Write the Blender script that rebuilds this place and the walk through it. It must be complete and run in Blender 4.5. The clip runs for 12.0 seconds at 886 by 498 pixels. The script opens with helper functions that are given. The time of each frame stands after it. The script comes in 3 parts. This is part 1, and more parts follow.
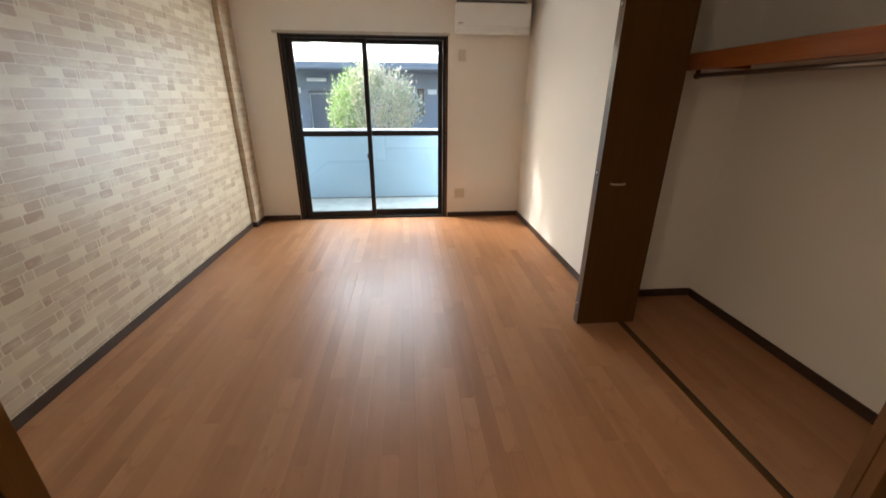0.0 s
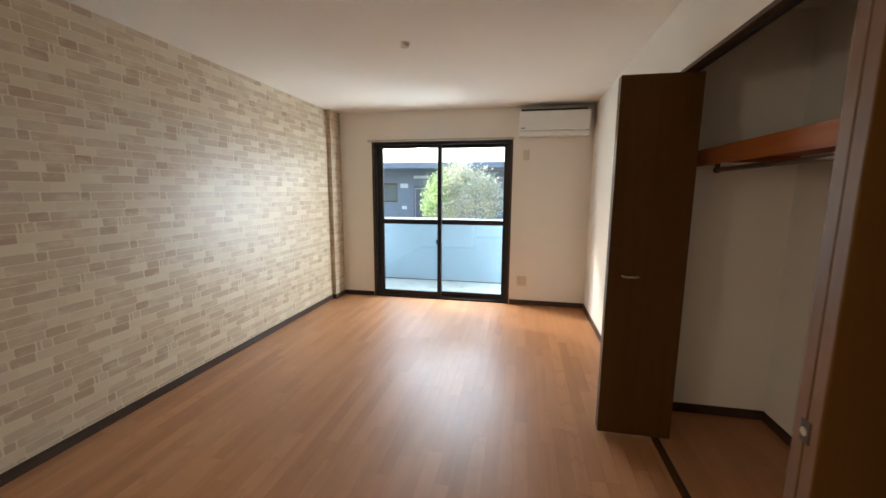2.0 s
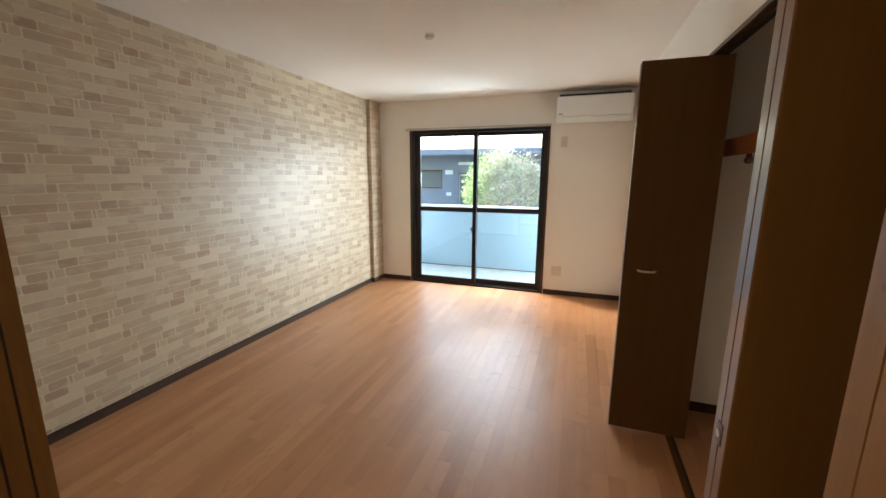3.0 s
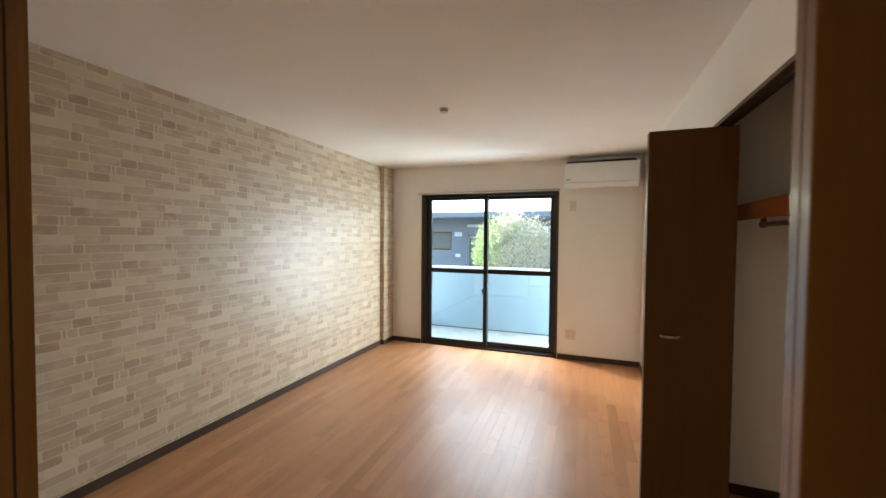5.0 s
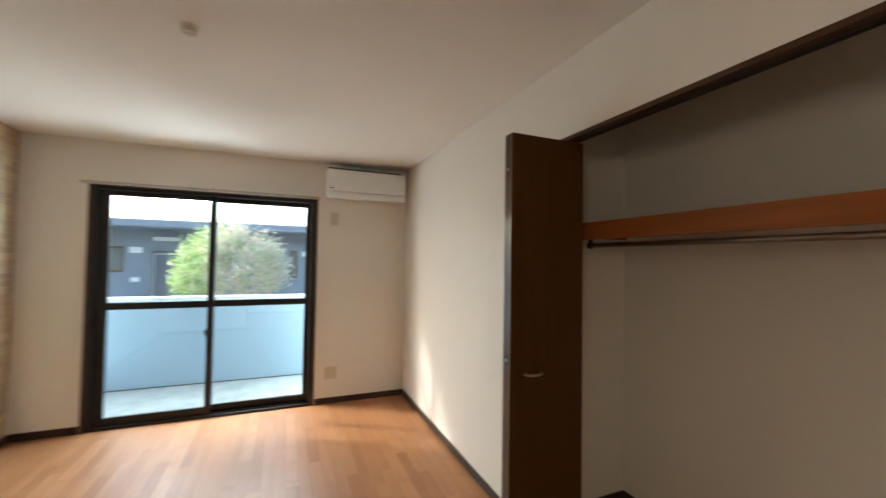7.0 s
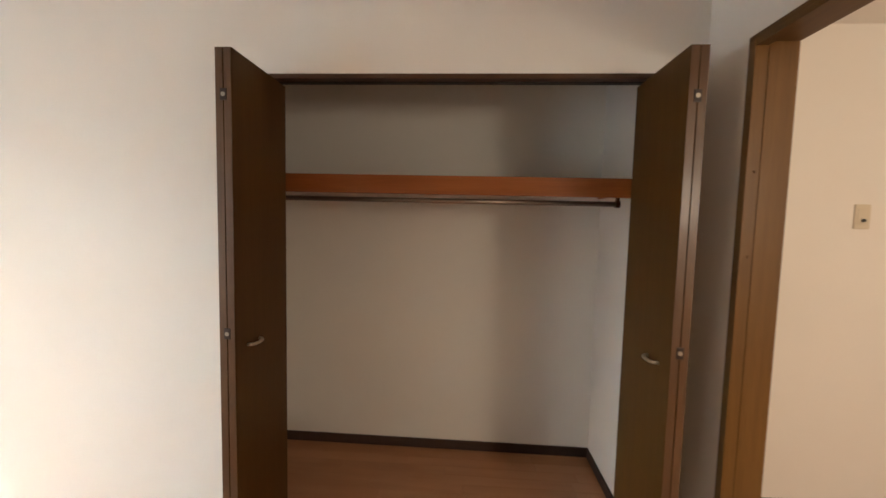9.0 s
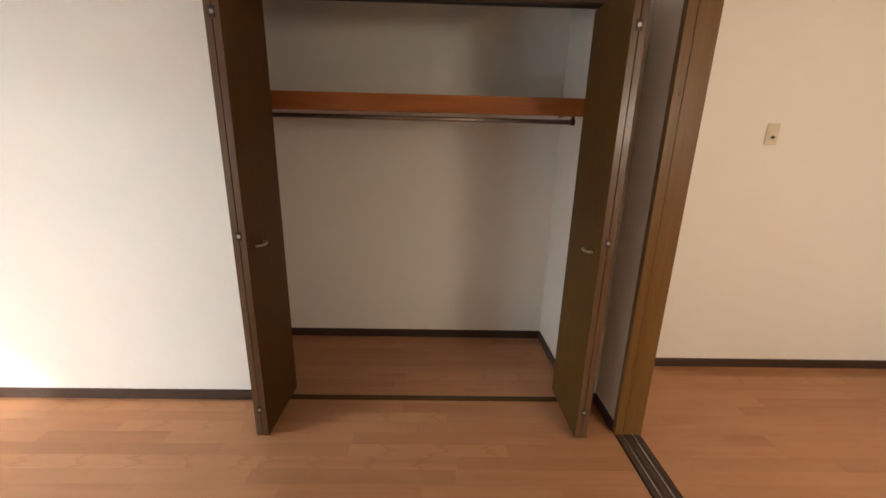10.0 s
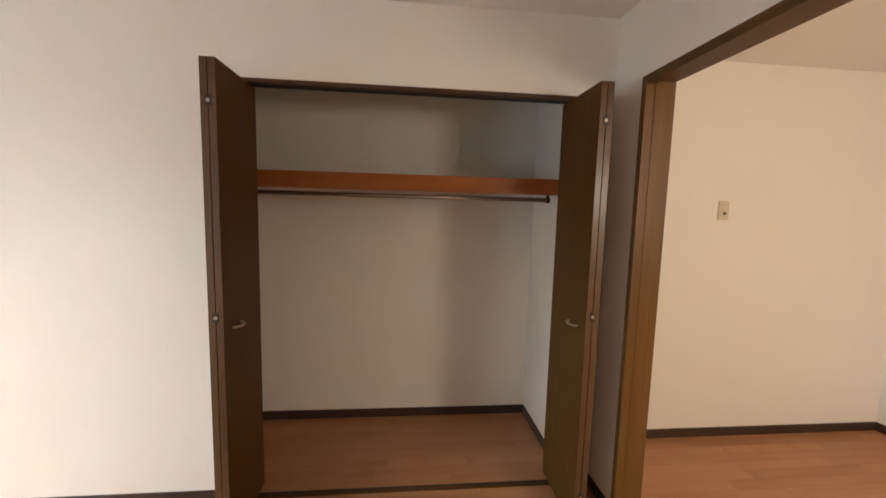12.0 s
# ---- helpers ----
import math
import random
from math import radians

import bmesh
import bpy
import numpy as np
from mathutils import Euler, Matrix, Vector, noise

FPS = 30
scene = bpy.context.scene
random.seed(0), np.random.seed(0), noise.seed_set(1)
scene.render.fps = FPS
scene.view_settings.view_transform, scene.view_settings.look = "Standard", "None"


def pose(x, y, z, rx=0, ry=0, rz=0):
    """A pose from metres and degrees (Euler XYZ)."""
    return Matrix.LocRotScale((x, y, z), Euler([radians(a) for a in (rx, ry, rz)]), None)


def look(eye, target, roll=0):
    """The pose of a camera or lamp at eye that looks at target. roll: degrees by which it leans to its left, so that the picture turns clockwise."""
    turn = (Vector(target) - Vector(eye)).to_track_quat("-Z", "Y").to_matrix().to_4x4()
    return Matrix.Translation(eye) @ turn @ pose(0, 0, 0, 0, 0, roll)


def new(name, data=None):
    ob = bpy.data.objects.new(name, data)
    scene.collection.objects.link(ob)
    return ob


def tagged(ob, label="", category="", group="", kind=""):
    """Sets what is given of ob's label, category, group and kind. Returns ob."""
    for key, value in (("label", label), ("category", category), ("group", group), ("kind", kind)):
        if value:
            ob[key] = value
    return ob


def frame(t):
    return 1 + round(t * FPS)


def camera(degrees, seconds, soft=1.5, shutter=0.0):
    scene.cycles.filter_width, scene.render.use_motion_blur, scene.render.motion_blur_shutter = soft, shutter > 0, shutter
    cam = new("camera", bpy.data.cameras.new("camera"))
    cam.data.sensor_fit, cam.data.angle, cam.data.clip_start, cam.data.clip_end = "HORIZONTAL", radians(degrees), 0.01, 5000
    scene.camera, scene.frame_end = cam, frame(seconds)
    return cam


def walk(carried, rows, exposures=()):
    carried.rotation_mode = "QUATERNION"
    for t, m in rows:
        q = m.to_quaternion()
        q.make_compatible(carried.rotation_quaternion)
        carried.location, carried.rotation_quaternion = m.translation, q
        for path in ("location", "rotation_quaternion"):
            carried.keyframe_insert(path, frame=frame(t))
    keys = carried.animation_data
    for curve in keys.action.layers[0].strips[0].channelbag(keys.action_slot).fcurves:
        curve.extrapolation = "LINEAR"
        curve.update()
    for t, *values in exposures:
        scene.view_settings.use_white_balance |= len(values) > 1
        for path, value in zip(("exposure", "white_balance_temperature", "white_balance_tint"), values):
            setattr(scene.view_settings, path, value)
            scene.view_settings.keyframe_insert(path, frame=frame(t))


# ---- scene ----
cam = camera(97.9, 12.0, shutter=0.35)
PATH = [
    (0, (1.776, -4.697, 1.414), (1.949, -2.844, 0.681), 0.3),
    (0.5, (1.783, -4.719, 1.413), (1.975, -2.788, 0.931), 0.7),
    (1, (1.924, -4.766, 1.409), (2.082, -2.801, 1.071), 0.4),
    (1.5, (2.159, -4.847, 1.403), (1.915, -2.886, 1.091), 0.3),
    (2, (2.383, -4.825, 1.412), (1.991, -2.887, 1.115), 0.3),
    (2.5, (2.555, -4.829, 1.412), (1.99, -2.934, 1.114), 0.4),
    (2.7, (2.596, -4.829, 1.424), (1.968, -2.967, 1.052), 0.3),
    (4.3, (2.62, -4.891, 1.479), (1.954, -3.032, 1.161), 0.4),
    (4.5, (2.611, -4.893, 1.477), (1.937, -3.024, 1.253), 0.4),
    (4.7, (2.618, -4.887, 1.466), (1.93, -3.014, 1.33), 0.5),
    (5, (2.566, -4.843, 1.451), (1.873, -2.968, 1.392), 0.5),
    (5.5, (2.356, -4.667, 1.45), (1.802, -2.746, 1.402), 0.4),
    (6, (2.206, -4.474, 1.445), (2.034, -2.482, 1.404), 0.6),
    (6.5, (2.065, -4.235, 1.458), (2.261, -2.244, 1.465), 0.6),
    (7, (1.961, -4.017, 1.447), (2.72, -2.167, 1.503), 0.9),
    (7.5, (1.852, -3.808, 1.415), (3.267, -2.397, 1.491), 1.1),
    (9.3, (1.47, -3.394, 1.436), (3.459, -3.367, 1.227), 1.5),
    (9.5, (1.395, -3.396, 1.425), (3.374, -3.382, 1.141), 1.4),
    (10, (1.285, -3.381, 1.417), (3.212, -3.425, 0.881), 1.4),
    (10.5, (1.287, -3.355, 1.446), (3.213, -3.512, 0.932), 1.6),
    (11, (1.317, -3.326, 1.449), (3.26, -3.524, 1.022), 1.5),
    (11.5, (1.321, -3.299, 1.453), (3.275, -3.516, 1.085), 1.5),
    (12, (1.296, -3.299, 1.469), (3.275, -3.5, 1.261), 1.5),
]
EXPOSURES = [(0, 2.83, 6620, 7), (1, 2.82, 6430, 8), (2.5, 3.06, 6400, 4), (4.5, 3.2, 6400, 3), (6, 2.82, 6300, 2), (6.5, 2.74, 6320, 2), (7.5, 3.0, 6480, 4), (9.3, 3.49, 6290, 8), (12, 3.49, 6300, 8)]
walk(cam, [(t, look(eye, target, roll)) for t, eye, target, roll in PATH], EXPOSURES)

# ---- light ----
SUN_AZ, SUN_EL = 299.1, 25.4          # degrees: clockwise from +y, above the horizon
world = bpy.data.worlds.new("sky")
scene.world = world
world.use_nodes = True
wn = world.node_tree
sky = wn.nodes.new("ShaderNodeTexSky")
sky.sky_type = "NISHITA"
sky.sun_disc = False
sky.sun_elevation, sky.sun_rotation = radians(SUN_EL), radians(SUN_AZ)
sky.dust_density, sky.air_density = 3.0, 1.0
wn.nodes["Background"].inputs["Strength"].default_value = 0.15
wn.links.new(sky.outputs["Color"], wn.nodes["Background"].inputs["Color"])


def lamp(name, kind, m, energy, color, **more):
    data = bpy.data.lights.new(name, kind)
    data.energy, data.color = energy, color
    for key, value in more.items():
        if key == "size":
            data.size = value
        elif key == "size_y":
            data.shape = "RECTANGLE"
            data.size_y = value
        elif key == "angle":
            data.angle = value
    ob = new(name, data)
    ob.matrix_world = m
    return ob


sun_way = Vector((math.sin(radians(SUN_AZ)) * math.cos(radians(SUN_EL)), math.cos(radians(SUN_AZ)) * math.cos(radians(SUN_EL)), math.sin(radians(SUN_EL))))
lamp("sun", "SUN", look(sun_way * 50, (0, 0, 0)), 0.32, (1, 0.975, 0.94), angle=radians(2.5))
# lamps added for open sky under the slab above and past both balcony ends
lamp("daylight_over", "AREA", look((1.9, 1.34, 2.27), (0.6, -1.2, 0.7)), 17, (0.82, 0.92, 1.0), size=3.6, size_y=0.25)
lamp("daylight_east", "AREA", look((2.98, 1.0, 0.85), (0.5, -2.4, 0.2)), 15, (0.80, 0.91, 1.0), size=0.9, size_y=1.5)
lamp("daylight_west", "AREA", look((-0.26, 1.0, 0.85), (2.4, -2.4, 0.6)), 3.8, (0.78, 0.90, 1.0), size=0.9, size_y=1.3)
# warm point light added for the kitchen's unseen source; no fixture is built
lamp("kitchen_unseen_light", "POINT", look((0.5, -5.3, 1.65), (0.5, -5.299, 0)), 4.5, (1.0, 0.85, 0.68)).data.shadow_soft_size = 0.24


# ---- materials ----
def nodes(name):
    m = bpy.data.materials.new(name)
    m.use_nodes = True
    return m, m.node_tree.nodes, m.node_tree.links, m.node_tree.nodes["Principled BSDF"]


def varied(n, l, vec, scale, detail=4.0, rough=0.55, stretch=(1, 1, 1)):
    mp = n.new("ShaderNodeMapping")
    mp.inputs["Scale"].default_value = stretch
    l.new(vec, mp.inputs["Vector"])
    t = n.new("ShaderNodeTexNoise")
    t.inputs["Scale"].default_value, t.inputs["Detail"].default_value, t.inputs["Roughness"].default_value = scale, detail, rough
    l.new(mp.outputs["Vector"], t.inputs["Vector"])
    return t.outputs["Fac"]


def ramp(n, l, fac, stops):
    r = n.new("ShaderNodeValToRGB")
    while len(r.color_ramp.elements) < len(stops):
        r.color_ramp.elements.new(0.5)
    for e, (p, c) in zip(r.color_ramp.elements, stops):
        e.position, e.color = p, (*c, 1)
    l.new(fac, r.inputs["Fac"])
    return r.outputs["Color"]


def mix(n, l, a, b, fac, kind="MIX"):
    x = n.new("ShaderNodeMix")
    x.data_type, x.blend_type = "RGBA", kind
    for key, v in (("A", a), ("B", b)):
        s = [i for i in x.inputs if i.name == key and i.type == "RGBA"][0]
        if isinstance(v, tuple):
            s.default_value = (*v, 1)
        else:
            l.new(v, s)
    if isinstance(fac, float):
        x.inputs[0].default_value = fac
    else:
        l.new(fac, x.inputs[0])
    return [o for o in x.outputs if o.type == "RGBA"][0]


def bump(n, l, bsdf, height, strength, distance=0.002):
    b = n.new("ShaderNodeBump")
    b.inputs["Strength"].default_value, b.inputs["Distance"].default_value = strength, distance
    l.new(height, b.inputs["Height"])
    l.new(b.outputs["Normal"], bsdf.inputs["Normal"])


def where(n):
    return n.new("ShaderNodeNewGeometry").outputs["Position"]


def plain(name, color, rough=0.5, metal=0.0, spread=0.06, scale=8.0, relief=0.0, relief_scale=200.0, stretch=(1, 1, 1)):
    """A surface of one colour with soft large stains and, if wanted, a fine relief."""
    m, n, l, b = nodes(name)
    p = where(n)
    f = varied(n, l, p, scale, stretch=stretch)
    lo, hi = tuple(c * (1 - spread) for c in color), tuple(min(1, c * (1 + spread)) for c in color)
    l.new(ramp(n, l, f, [(0.3, lo), (0.7, hi)]), b.inputs["Base Color"])
    b.inputs["Roughness"].default_value, b.inputs["Metallic"].default_value = rough, metal
    if relief:
        bump(n, l, b, varied(n, l, p, relief_scale, 2.0), relief, 0.001)
    return m


def wallpaper(name, color):
    m, n, l, b = nodes(name)
    p = where(n)
    big = varied(n, l, p, 1.7, 3.0)
    fine = varied(n, l, p, 240.0, 3.0, 0.7)
    base = ramp(n, l, big, [(0.3, tuple(c * 0.96 for c in color)), (0.7, color)])
    l.new(mix(n, l, base, tuple(c * 0.93 for c in color), fine), b.inputs["Base Color"])
    b.inputs["Roughness"].default_value = 0.85
    b.inputs["Specular IOR Level"].default_value = 0.3
    bump(n, l, b, varied(n, l, p, 110.0, 4.0, 0.7), 0.35, 0.0015)
    return m


def wood(name, dark, light, rough, along="z", scale=3.0, contrast=0.5, coat=0.0, spec=0.3):
    """Film-faced wood: long streaks along one axis and fine pores."""
    m, n, l, b = nodes(name)
    p = where(n)
    st = {"x": (0.06, 1, 1), "y": (1, 0.06, 1), "z": (1, 1, 0.06)}[along]
    a = varied(n, l, p, scale * 8, 5.0, 0.6, st)
    c = varied(n, l, p, scale * 60, 2.0, 0.5, st)
    base = ramp(n, l, a, [(0.5 - contrast / 2, dark), (0.5 + contrast / 2, light)])
    l.new(mix(n, l, base, dark, ramp(n, l, c, [(0.45, (0, 0, 0)), (0.75, (0.5, 0.5, 0.5))])), b.inputs["Base Color"])
    b.inputs["Roughness"].default_value = rough
    b.inputs["Coat Weight"].default_value = coat
    b.inputs["Coat Roughness"].default_value = 0.15
    b.inputs["Specular IOR Level"].default_value = spec
    bump(n, l, b, c, 0.12, 0.0006)
    return m


def floor_wood(name, per_object):
    m, n, l, b = nodes(name)
    p = where(n)
    rnd = n.new("ShaderNodeObjectInfo").outputs["Random"] if per_object else n.new("ShaderNodeNewGeometry").outputs["Random Per Island"]
    off = n.new("ShaderNodeVectorMath")
    off.operation = "SCALE"
    off.inputs[0].default_value = (37, 91, 13)
    l.new(rnd, off.inputs["Scale"])
    add = n.new("ShaderNodeVectorMath")
    l.new(p, add.inputs[0])
    l.new(off.outputs[0], add.inputs[1])
    v = add.outputs[0]
    tone = ramp(n, l, rnd, [(0.0, (0.36, 0.158, 0.068)), (0.3, (0.405, 0.185, 0.082)), (0.7, (0.435, 0.203, 0.093)), (1.0, (0.475, 0.232, 0.110))])
    grain = varied(n, l, v, 13.0, 4.0, 0.55, (1, 0.05, 1))
    fleck = varied(n, l, v, 110.0, 3.0, 0.6, (1, 0.08, 1))
    patch = varied(n, l, v, 6.0, 3.0, 0.55, (1, 0.3, 1))
    tone = mix(n, l, tone, (0.50, 0.262, 0.130), ramp(n, l, patch, [(0.45, (0, 0, 0)), (0.7, (0.45, 0.45, 0.45))]))
    c1 = mix(n, l, tone, (0.255, 0.098, 0.042), ramp(n, l, grain, [(0.5, (0, 0, 0)), (0.8, (0.4, 0.4, 0.4))]))
    # pointed dark growth rings on a few strips
    rings = n.new("ShaderNodeTexWave")
    rings.wave_type, rings.wave_profile = "RINGS", "SAW"
    rings.inputs["Scale"].default_value, rings.inputs["Distortion"].default_value = 13.0, 3.5
    rings.inputs["Detail"].default_value, rings.inputs["Detail Scale"].default_value = 3.0, 2.0
    long = n.new("ShaderNodeMapping")
    long.inputs["Scale"].default_value = (1.0, 0.1, 0.0)
    l.new(v, long.inputs["Vector"])
    l.new(long.outputs["Vector"], rings.inputs["Vector"])
    few = n.new("ShaderNodeMath")
    few.operation = "MULTIPLY"
    l.new(ramp(n, l, rings.outputs["Fac"], [(0.8, (0, 0, 0)), (1.0, (0.35, 0.35, 0.35))]), few.inputs[0])
    l.new(ramp(n, l, rnd, [(0.84, (0, 0, 0)), (0.88, (1, 1, 1))]), few.inputs[1])
    c1 = mix(n, l, c1, (0.27, 0.10, 0.035), few.outputs[0])
    c2 = mix(n, l, c1, (0.20, 0.075, 0.032), ramp(n, l, fleck, [(0.6, (0, 0, 0)), (0.85, (0.2, 0.2, 0.2))]))
    l.new(c2, b.inputs["Base Color"])
    wear = varied(n, l, p, 2.3, 4.0)
    r = n.new("ShaderNodeMapRange")
    r.inputs["To Min"].default_value, r.inputs["To Max"].default_value = 0.36, 0.48
    b.inputs["Specular IOR Level"].default_value = 0.42
    l.new(wear, r.inputs["Value"])
    l.new(r.outputs[0], b.inputs["Roughness"])
    bump(n, l, b, fleck, 0.04, 0.0005)
    return m


def leaf_green(name):
    m, n, l, b = nodes(name)
    rnd = n.new("ShaderNodeNewGeometry").outputs["Random Per Island"]
    col = ramp(n, l, rnd, [(0.0, (0.26, 0.42, 0.13)), (0.45, (0.38, 0.55, 0.22)), (0.75, (0.52, 0.62, 0.38)), (1.0, (0.60, 0.58, 0.45))])
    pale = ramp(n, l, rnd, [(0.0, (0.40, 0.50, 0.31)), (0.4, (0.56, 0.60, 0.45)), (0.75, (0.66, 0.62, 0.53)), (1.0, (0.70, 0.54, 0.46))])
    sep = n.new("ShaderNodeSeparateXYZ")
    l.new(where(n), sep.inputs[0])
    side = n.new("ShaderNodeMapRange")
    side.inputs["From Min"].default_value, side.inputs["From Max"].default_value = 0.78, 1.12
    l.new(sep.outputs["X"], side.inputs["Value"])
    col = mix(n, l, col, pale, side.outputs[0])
    l.new(col, b.inputs["Base Color"])
    b.inputs["Roughness"].default_value = 0.5
    t = n.new("ShaderNodeBsdfTranslucent")
    l.new(col, t.inputs["Color"])
    x = n.new("ShaderNodeMixShader")
    x.inputs[0].default_value = 0.45
    l.new(b.outputs[0], x.inputs[1])
    l.new(t.outputs[0], x.inputs[2])
    l.new(x.outputs[0], n["Material Output"].inputs["Surface"])
    return m


def printed(name):
    """Ink of the brick print: each brick has its own tone, with soft blotches."""
    m, n, l, b = nodes(name)
    p = where(n)
    rnd = n.new("ShaderNodeNewGeometry").outputs["Random Per Island"]
    blot = varied(n, l, p, 13.0, 4.0, 0.6, (1, 0.55, 1.4))
    att = n.new("ShaderNodeAttribute")
    att.attribute_name = "ink"
    base = ramp(n, l, att.outputs["Fac"], [(0.0, (0.61, 0.515, 0.365)), (0.14, (0.555, 0.45, 0.315)), (0.4, (0.475, 0.365, 0.25)), (0.62, (0.44, 0.325, 0.22)), (0.85, (0.395, 0.28, 0.187)), (1.0, (0.36, 0.24, 0.155))])
    c = mix(n, l, base, (0.605, 0.515, 0.37), ramp(n, l, blot, [(0.48, (0, 0, 0)), (0.72, (0.7, 0.7, 0.7))]))
    d = mix(n, l, c, (0.42, 0.34, 0.27), ramp(n, l, rnd, [(0.5, (0, 0, 0)), (1.0, (0.18, 0.18, 0.18))]))
    l.new(d, b.inputs["Base Color"])
    b.inputs["Roughness"].default_value = 0.40
    b.inputs["Specular IOR Level"].default_value = 0.55
    bump(n, l, b, varied(n, l, p, 150.0, 3.0, 0.7), 0.22, 0.001)
    return m


M_WALL = wallpaper("wallpaper_white", (0.87, 0.82, 0.75))
M_CEIL = wallpaper("ceiling_paper", (0.92, 0.88, 0.82))
M_PAPER = plain("brick_paper_ground", (0.585, 0.49, 0.35), 0.4, relief=0.3, relief_scale=150)
M_BRICK = printed("brick_print")
M_BASE = wood("baseboard_brown", (0.042, 0.024, 0.017), (0.078, 0.046, 0.033), 0.45, "y")
M_LEAF = wood("closet_door_brown", (0.080, 0.036, 0.0075), (0.108, 0.050, 0.0115), 0.48, "z", contrast=0.7, spec=0.14)
M_LEAFEDGE = wood("door_edge_brown", (0.09, 0.043, 0.018), (0.135, 0.067, 0.03), 0.36, "z", coat=0.12, spec=0.35)
M_CASE = wood("casing_brown", (0.125, 0.058, 0.014), (0.195, 0.096, 0.026), 0.35, "z", spec=0.28)
M_CASEY = wood("casing_brown_level", (0.105, 0.052, 0.016), (0.16, 0.083, 0.027), 0.45, "x", spec=0.2)
M_CASEC = wood("closet_casing_brown", (0.062, 0.03, 0.015), (0.105, 0.052, 0.028), 0.4, "y", spec=0.3)
M_SHELF = wood("shelf_red_brown", (0.23, 0.066, 0.015), (0.35, 0.112, 0.03), 0.4, "y", spec=0.2)
M_GROOVE = plain("groove_dark", (0.02, 0.012, 0.008), 0.6)
M_UNDER = plain("under_floor", (0.03, 0.014, 0.008), 0.8)
M_PLANK = floor_wood("floor_plank", True)
M_PLANKS = floor_wood("floor_planks_far", False)
M_ALU = plain("bronze_aluminium", (0.026, 0.023, 0.024), 0.38, 0.5)
M_RAIL = plain("bronze_rail", (0.12, 0.05, 0.025), 0.28, 0.6)
M_HINGE = plain("hinge_bronze", (0.035, 0.02, 0.014), 0.4, 0.3)
M_STEEL = plain("steel", (0.55, 0.54, 0.52), 0.3, 1.0)
M_ROD = plain("dull_rail_steel", (0.30, 0.23, 0.18), 0.42, 0.9)
M_BRASS = plain("satin_metal", (0.62, 0.55, 0.42), 0.28, 1.0)
M_PIN = plain("dull_pin", (0.40, 0.35, 0.28), 0.4, 0.9)
M_PLASTIC = plain("white_plastic", (0.82, 0.82, 0.80), 0.4, spread=0.02)
M_CREAM = plain("cream_plastic", (0.67, 0.60, 0.475), 0.4, spread=0.02)
M_IVORY = plain("ivory_plastic", (0.66, 0.58, 0.44), 0.45, spread=0.03)
M_DARK = plain("dark_plastic", (0.03, 0.03, 0.03), 0.5)
M_CONC = plain("balcony_concrete", (0.235, 0.265, 0.26), 0.9, spread=0.15, relief=0.5, relief_scale=60)
M_PANEL = plain("parapet_paint", (0.31, 0.42, 0.49), 0.55, spread=0.04, scale=1.5, relief=0.15, relief_scale=90)
M_RAILW = plain("parapet_cap", (0.72, 0.73, 0.73), 0.45, 0.2)
M_FACADE = plain("facade_grey", (0.25, 0.29, 0.335), 0.85, spread=0.08, scale=1.0, relief=0.4, relief_scale=40)
M_EAVE = plain("eave_dark", (0.23, 0.255, 0.29), 0.7)
M_DOOR = plain("steel_door_grey", (0.16, 0.17, 0.19), 0.5)
M_PANE = plain("dim_window_glass", (0.20, 0.22, 0.20), 0.15)
M_TRIMG = plain("pale_metal_trim", (0.5, 0.5, 0.48), 0.4, 0.5)
M_CURTAIN = plain("curtain_rail_paint", (0.50, 0.44, 0.37), 0.4, 0.1)
M_GROUND = plain("gravel_ground", (0.30, 0.28, 0.25), 0.95, spread=0.25, scale=30, relief=0.8, relief_scale=80)
M_BARK = plain("bark", (0.60, 0.51, 0.41), 0.9, spread=0.3, scale=30, relief=0.6, relief_scale=60, stretch=(1, 1, 0.2))
M_LEAVES = leaf_green("bush_leaves")

M_GLASS, gn, gl, gb = nodes("window_glass")
gb.inputs["Base Color"].default_value = (0.93, 0.97, 1.0, 1)
gb.inputs["Roughness"].default_value, gb.inputs["Transmission Weight"].default_value, gb.inputs["IOR"].default_value = 0.0, 1.0, 1.45


# ---- mesh helpers ----
def box(bm, x0, y0, z0, x1, y1, z1, bevel=0.0):
    """Adds a box between two corners, with its edges cut by bevel."""
    m = Matrix.LocRotScale(((x0 + x1) / 2, (y0 + y1) / 2, (z0 + z1) / 2), None, (abs(x1 - x0), abs(y1 - y0), abs(z1 - z0)))
    made = bmesh.ops.create_cube(bm, size=1, matrix=m)["verts"]
    if bevel:
        edges = list({e for v in made for e in v.link_edges})
        bmesh.ops.bevel(bm, geom=edges, offset=bevel, segments=2, affect="EDGES", profile=0.6)
    return bm


def boxes(*rows, bevel=0.0):
    bm = bmesh.new()
    for r in rows:
        box(bm, *r, bevel=bevel)
    return bm


def rod(bm, a, b, r0, r1=None, sides=16):
    """Adds a round bar from a to b."""
    a, b = Vector(a), Vector(b)
    m = Matrix.Translation((a + b) / 2) @ (b - a).to_track_quat("Z", "Y").to_matrix().to_4x4()
    bmesh.ops.create_cone(bm, cap_ends=True, segments=sides, radius1=r0, radius2=r0 if r1 is None else r1, depth=(b - a).length, matrix=m)
    return bm


def part(name, bm, material, parent=None, label="", kind="", smooth=False):
    me = bpy.data.meshes.new(name)
    bm.to_mesh(me)
    bm.free()
    me.materials.append(material)
    if smooth:
        me.shade_smooth()
    ob = new(name, me)
    ob.parent = parent
    return tagged(ob, label=label, kind=kind)


